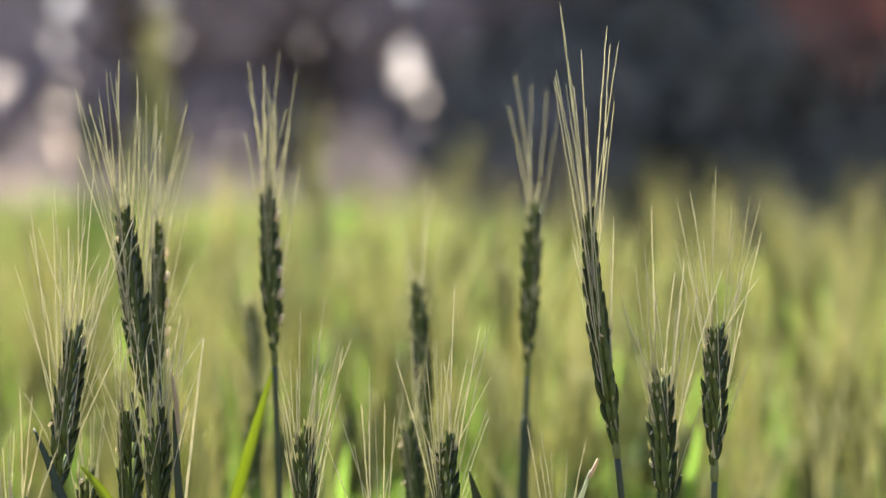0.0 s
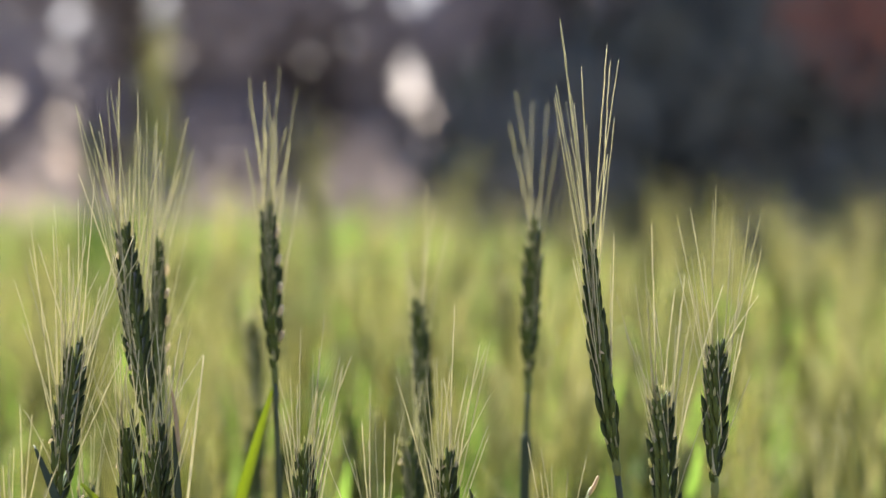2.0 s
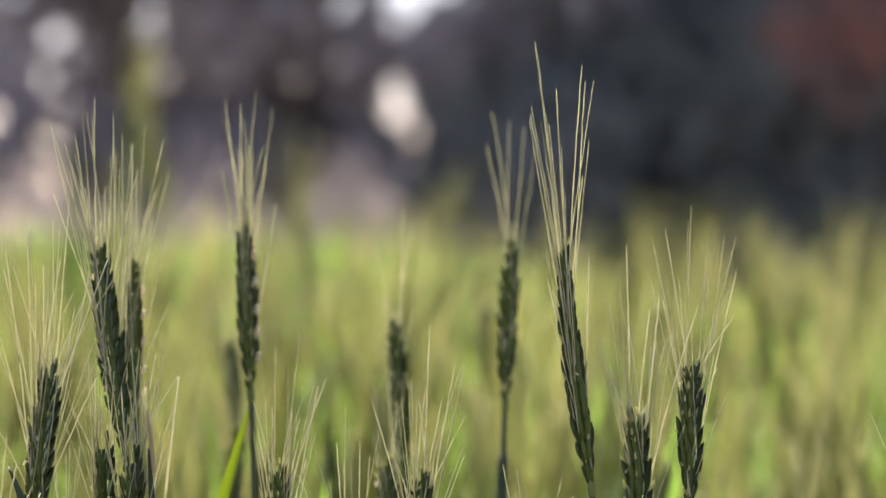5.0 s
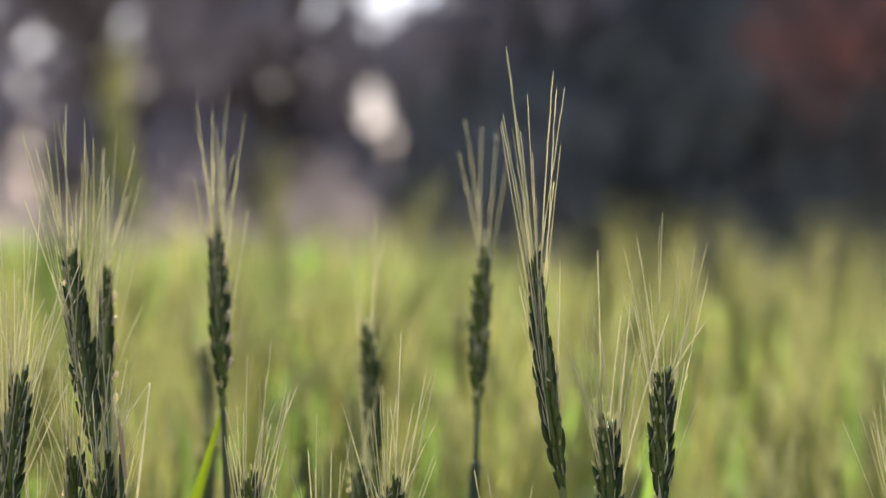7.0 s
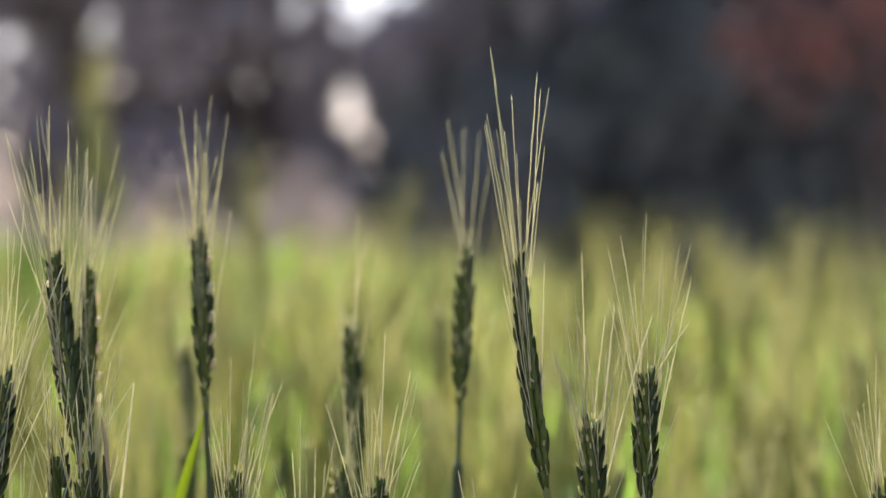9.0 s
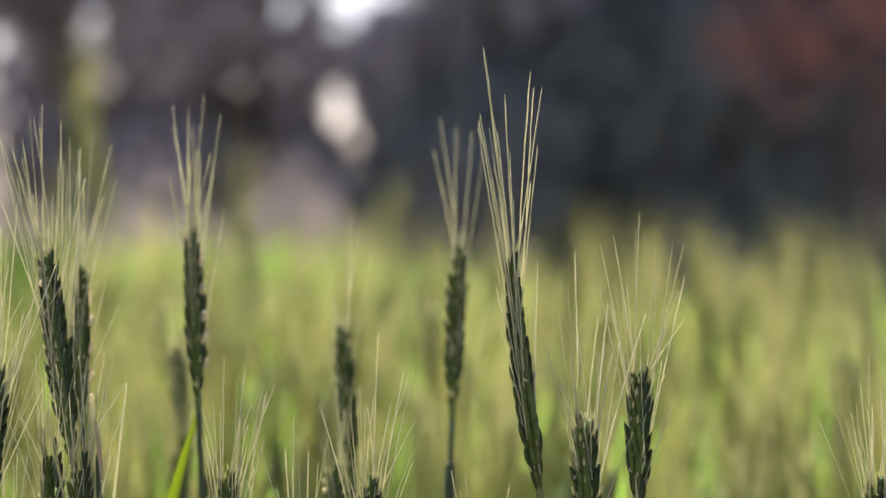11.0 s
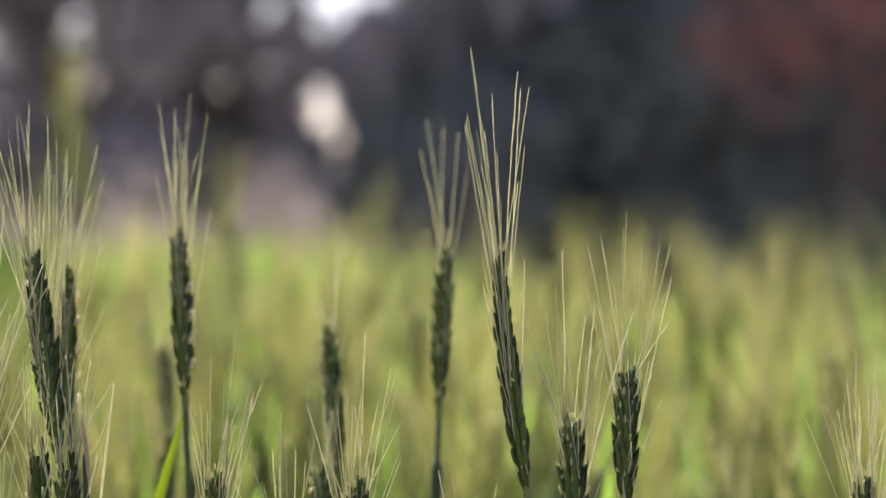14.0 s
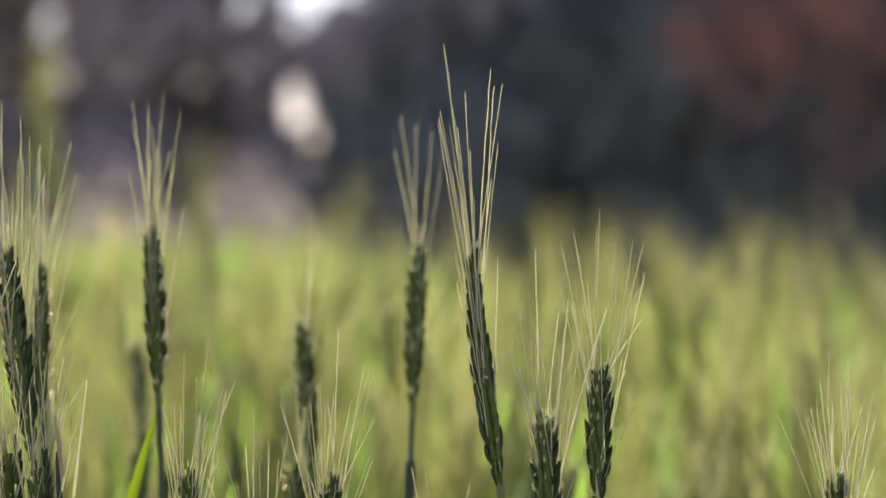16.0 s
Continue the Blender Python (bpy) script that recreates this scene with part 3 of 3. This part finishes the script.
def field(name, label, spots, seed, coarse=True):
    """Copies of far ears, scattered over spots (x, y, top), as one mesh."""
    g = np.random.default_rng(seed)
    kinds = [soup_join(far_ear(random.Random(seed * 50 + k), coarse=coarse)) for k in range(14)]
    pick = g.integers(0, len(kinds), len(spots))
    vs, ts, ms, n = [], [], [], 0
    for k, (v, t, m) in enumerate(kinds):
        at = spots[pick == k]
        c = len(at)
        if not c:
            continue
        a = g.uniform(0, 2 * np.pi, c)
        ca, sa = np.cos(a)[:, None], np.sin(a)[:, None]
        x, y, z = v[:, 0][None], v[:, 1][None], v[:, 2][None]
        low = np.clip(-(z + 0.3) / 0.55, 0, 1)
        zz = z + at[:, 2][:, None] - low * (at[:, 2][:, None] - 0.84)
        out = np.stack([x * ca - y * sa + at[:, 0][:, None], x * sa + y * ca + at[:, 1][:, None], zz], -1)
        vs.append(out.reshape(-1, 3))
        ts.append((t[None] + (np.arange(c) * len(v))[:, None, None] + n).reshape(-1, 3))
        ms.append(np.tile(m, c))
        n += c * len(v)
    me = soup_mesh(name, np.concatenate(vs), np.concatenate(ts), np.concatenate(ms).astype(np.int32), [F_EAR, F_AWN, F_LEAF, F_STEM])
    return tagged(new(name, me), label, "wheat crop", kind="stuff")


def spots_in(g, count, y0, y1, wedge, height, spread, keep):
    """Random places by area, inside or outside the wedge that widens away from the field's edge."""
    out = []
    while len(out) < count:
        y = g.uniform(y0, y1, 4000)
        x = g.uniform(-7, 7, 4000)
        inside = np.abs(x - 0.02 * y) < 0.15 * y + 0.25
        ok = inside if wedge else ~inside
        wave = np.array([noise.noise((a * 0.8, b * 0.8, 5)) for a, b in zip(x, y)])
        tuft = np.array([noise.noise((a * 18, b * 6, 2)) for a, b in zip(x, y)])
        ok &= tuft > g.uniform(-0.55, 0.32, 4000)
        dip = 0.03 * np.clip((4 - y) / 2, 0, 1) if wedge else 0
        slope = 0.23 * np.clip(x / (0.10 * y), 0, 1) * np.clip((y - 4) / 3, 0, 1)     # the land falls away to one side
        z = np.minimum(height - dip - slope + g.normal(0, spread, 4000) + 0.03 * wave + 0.07 * tuft, 0.91)
        for a, b, c in zip(x[ok], y[ok], z[ok]):
            if keep(a, b, c):
                out.append((a, b, c))
    return np.array(out[:count])


g0 = np.random.default_rng(3)
field("wheat_field", "green bearded wheat close behind the edge", spots_in(g0, 1000, 2.0, 4.5, True, 0.805, 0.055,
      lambda a, b, c: b > 2.4 or c < 0.82), 1, False)
field("wheat_field", "dense green bearded wheat receding across the field", spots_in(g0, 5300, 4.5, FIELD_END, True, 0.772, 0.056,
      lambda a, b, c: True), 4)
field("wheat_field", "dense green bearded wheat along the field's far sides", spots_in(g0, 14000, 1.3, FIELD_END, False, 0.83, 0.040,
      lambda a, b, c: abs(a) < 4.6), 2, 2)
field("wheat_field", "shorter green wheat among the stalks at the edge", spots_in(g0, 220, 1.28, 2.0, True, 0.61, 0.025,
      lambda a, b, c: True), 3, False)


def leafy_shoot(xx, yy, top, seed):
    """A tuft of broad upright blades that rises through the crop."""
    r = random.Random(seed)
    ob = tagged(new("leafy_shoot"), "bright green leafy shoot rising through the wheat", "grass shoot")
    ob.location = (xx, yy, 0)
    for k in range(4):
        tip = Vector((r.uniform(-0.05, 0.05), r.uniform(-0.03, 0.03), top - 0.03 * k))
        pts = bezier(Vector((0, 0, 0)), Vector((tip.x * 0.2, 0, top * 0.6)), tip, 10)
        v, f = blade(pts, [0.020 * min(1, 0.5 + t / 5) * (1 - (t / 10) ** 4) + 0.001 for t in range(11)], Vector((1, 0.3 * k - 0.4, 0)))
        part("leaf", make_mesh("leaf", v, f, F_LEAF), ob)
    return ob


leafy_shoot(-0.372, 4.1, 1.04, 1)
leafy_shoot(0.64, 5.0, 0.925, 2)


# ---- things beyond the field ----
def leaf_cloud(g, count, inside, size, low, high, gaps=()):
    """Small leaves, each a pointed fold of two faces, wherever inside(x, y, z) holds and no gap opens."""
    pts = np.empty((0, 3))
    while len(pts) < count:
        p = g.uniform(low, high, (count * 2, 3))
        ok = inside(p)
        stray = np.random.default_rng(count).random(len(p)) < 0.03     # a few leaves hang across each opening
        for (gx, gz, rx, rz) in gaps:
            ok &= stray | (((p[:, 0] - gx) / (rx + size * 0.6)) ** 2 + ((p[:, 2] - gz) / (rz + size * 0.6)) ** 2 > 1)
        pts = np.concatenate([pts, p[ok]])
    pts = pts[:count]
    d = g.normal(0, 1, (count, 3))
    d /= np.linalg.norm(d, axis=1)[:, None]
    e = np.cross(d, g.normal(0, 1, (count, 3)))
    e /= np.linalg.norm(e, axis=1)[:, None]
    s = size * g.uniform(0.6, 1.3, count)[:, None]
    nrm = np.cross(d, e)
    v = np.stack([pts - d * s, pts + e * s * 0.42 + nrm * s * 0.12, pts + d * s, pts - e * s * 0.42 + nrm * s * 0.12], 1).reshape(-1, 3)
    b = (np.arange(count) * 4)[:, None]
    t = np.concatenate([b + [0, 1, 2], b + [0, 2, 3]], 1).reshape(-1, 3)
    return v, t


def limb_path(g, a, b, wobble):
    a, b = Vector(a), Vector(b)
    pts = [a.lerp(b, i / 7) for i in range(8)]
    return [p + Vector((g.normal(0, wobble), g.normal(0, wobble), 0)) * (0 if i == 0 else 1) for i, p in enumerate(pts)]


def tree(name, x, y, trunk_r, height, clumps, count, size, mat, seed, label, gaps=(), category="tree"):
    """Trunk, limbs and a crown of leaves gathered in clumps (x, y, z, radius across, radius up) about the foot."""
    g = np.random.default_rng(seed)
    ob = tagged(new(name), label, category)
    ob.location = (x, y, 0)
    v, f = tube(limb_path(g, (0, 0, -0.15), (g.normal(0, 0.15), g.normal(0, 0.1), height), 0.03), [trunk_r * (1.25 - 0.12 * i) for i in range(8)], 10)
    part("trunk", make_mesh("trunk", v, f, BARK), ob)
    for c in clumps[:7]:
        v, f = tube(limb_path(g, (0, 0, min(height * 0.8, max(0.2, c[2] * 0.6))), c[:3], 0.05), [trunk_r * (0.5 - 0.06 * i) for i in range(8)], 6)
        part("limb", make_mesh("limb", v, f, BARK), ob)
    cs = np.array(clumps)

    def inside(p):
        q = (p[:, None, :] - cs[None, :, :3]) / cs[None, :, [3, 3, 4]]
        near = (q ** 2).sum(-1).min(1)
        rag = np.array([noise.noise(Vector(w) * 1.7) for w in p])
        return near < 1 + 0.55 * rag
    low = (cs[:, :3] - cs[:, [3, 3, 4]] * 1.2).min(0)
    high = (cs[:, :3] + cs[:, [3, 3, 4]] * 1.2).max(0)
    low[2] = max(low[2], 0.05)
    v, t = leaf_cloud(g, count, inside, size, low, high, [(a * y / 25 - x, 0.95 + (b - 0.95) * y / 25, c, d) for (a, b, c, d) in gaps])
    part("crown", soup_mesh("crown", v, t, np.zeros(len(t), np.int32), [mat]), ob)
    return ob


def clump_set(seed, count, low, high, r0, r1):
    q = random.Random(seed)
    return [tuple(q.uniform(a, b) for a, b in zip(low, high)) + (q.uniform(r0, r1), q.uniform(r0, r1)) for _ in range(count)]


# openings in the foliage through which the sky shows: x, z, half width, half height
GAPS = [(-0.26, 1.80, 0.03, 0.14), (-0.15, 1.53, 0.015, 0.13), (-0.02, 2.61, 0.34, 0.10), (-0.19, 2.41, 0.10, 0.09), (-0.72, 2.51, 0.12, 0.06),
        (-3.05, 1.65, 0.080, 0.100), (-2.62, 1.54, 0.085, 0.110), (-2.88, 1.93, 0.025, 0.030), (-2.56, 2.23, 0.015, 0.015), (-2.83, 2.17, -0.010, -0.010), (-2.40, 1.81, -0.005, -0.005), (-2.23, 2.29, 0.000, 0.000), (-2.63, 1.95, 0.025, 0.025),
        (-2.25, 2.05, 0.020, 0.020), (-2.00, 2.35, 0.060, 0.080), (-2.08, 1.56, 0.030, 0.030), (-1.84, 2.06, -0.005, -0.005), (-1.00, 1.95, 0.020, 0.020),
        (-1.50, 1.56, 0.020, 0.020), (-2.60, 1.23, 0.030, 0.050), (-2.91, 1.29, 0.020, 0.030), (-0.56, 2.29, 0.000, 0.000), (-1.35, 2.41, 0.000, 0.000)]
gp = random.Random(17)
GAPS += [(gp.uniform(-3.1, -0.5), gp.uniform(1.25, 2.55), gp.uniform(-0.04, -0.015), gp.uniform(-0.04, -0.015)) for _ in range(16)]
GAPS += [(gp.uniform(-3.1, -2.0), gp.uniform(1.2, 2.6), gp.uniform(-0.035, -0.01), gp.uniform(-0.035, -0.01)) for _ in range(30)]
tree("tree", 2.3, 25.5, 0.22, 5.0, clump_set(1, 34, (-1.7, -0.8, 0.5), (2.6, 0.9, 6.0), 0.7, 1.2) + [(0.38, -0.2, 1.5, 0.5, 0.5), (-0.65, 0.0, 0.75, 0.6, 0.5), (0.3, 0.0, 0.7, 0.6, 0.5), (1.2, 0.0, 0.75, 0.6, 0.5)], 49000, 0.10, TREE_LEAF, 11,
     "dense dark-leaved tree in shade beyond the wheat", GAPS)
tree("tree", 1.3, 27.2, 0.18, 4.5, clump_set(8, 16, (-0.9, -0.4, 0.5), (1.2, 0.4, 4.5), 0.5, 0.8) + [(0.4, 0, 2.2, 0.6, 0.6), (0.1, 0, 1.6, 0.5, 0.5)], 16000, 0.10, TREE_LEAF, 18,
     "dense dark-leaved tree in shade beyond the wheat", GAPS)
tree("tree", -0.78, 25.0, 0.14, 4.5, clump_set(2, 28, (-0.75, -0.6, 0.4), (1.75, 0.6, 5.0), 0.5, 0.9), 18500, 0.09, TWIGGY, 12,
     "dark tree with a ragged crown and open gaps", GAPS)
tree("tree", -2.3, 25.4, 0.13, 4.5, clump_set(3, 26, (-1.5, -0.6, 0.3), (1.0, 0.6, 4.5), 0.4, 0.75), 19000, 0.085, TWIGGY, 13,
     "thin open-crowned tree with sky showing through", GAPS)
tree("tree", -5.6, 26.0, 0.2, 5.0, clump_set(4, 18, (-1.6, -0.8, 0.5), (1.6, 0.8, 5.5), 0.6, 1.1), 9000, 0.10, TREE_LEAF, 14,
     "dark-leaved tree in shade beyond the wheat")
tree("tree", 6.8, 26.5, 0.22, 5.2, clump_set(5, 18, (-1.6, -0.8, 0.5), (1.9, 0.8, 6.0), 0.7, 1.2), 10000, 0.10, TREE_LEAF, 15,
     "dense dark-leaved tree in shade beyond the wheat")
tree("red_shrub", 3.15, 22.6, 0.07, 2.2, [(-0.6, 0, 2.15, 0.62, 0.42), (0.2, 0.1, 2.4, 0.7, 0.5), (-0.58, 0, 1.74, 0.22, 0.20), (0.12, 0, 1.55, 0.22, 0.45), (0.9, 0.1, 1.9, 0.5, 0.8), (0.6, 0.1, 2.9, 0.7, 0.5)],
     1700, 0.055, RED_LEAF, 16, "russet-leaved shrub in front of dark trees", category="shrub")
sp = random.Random(31)


def dry_shrub(sx, sy, sz, rr, count, seed, label):
    tree("dry_shrub", sx, sy, 0.02, sz * 0.8, [(0, 0, sz, rr, rr * 1.1), (rr * 0.8, 0.1, sz * 0.8, rr * 0.8, rr * 0.8), (-rr * 0.7, 0, sz * 0.7, rr * 0.8, rr * 0.7), (0, 0, sz * 0.4, rr, rr)],
         count, 0.05, PALE_LEAF, seed, label, category="shrub")


for k in range(9):
    sx, sz, rr = -2.75 + 0.30 * k + sp.uniform(-0.1, 0.1), sp.uniform(0.78, 1.0), sp.uniform(0.14, 0.26)
    dry_shrub(sx, 19.3 + sp.uniform(0, 1.2), sz, rr, 260, 20 + k, "pale dry shrub on the verge beyond the wheat")
for k, (sx, sz) in enumerate(((-0.45, 1.16), (-1.25, 1.16), (-2.25, 1.10))):
    dry_shrub(sx, 19.8 + 0.1 * k, sz, 0.20, 130, 40 + k, "tall pale dry shrub on the verge beyond the wheat")
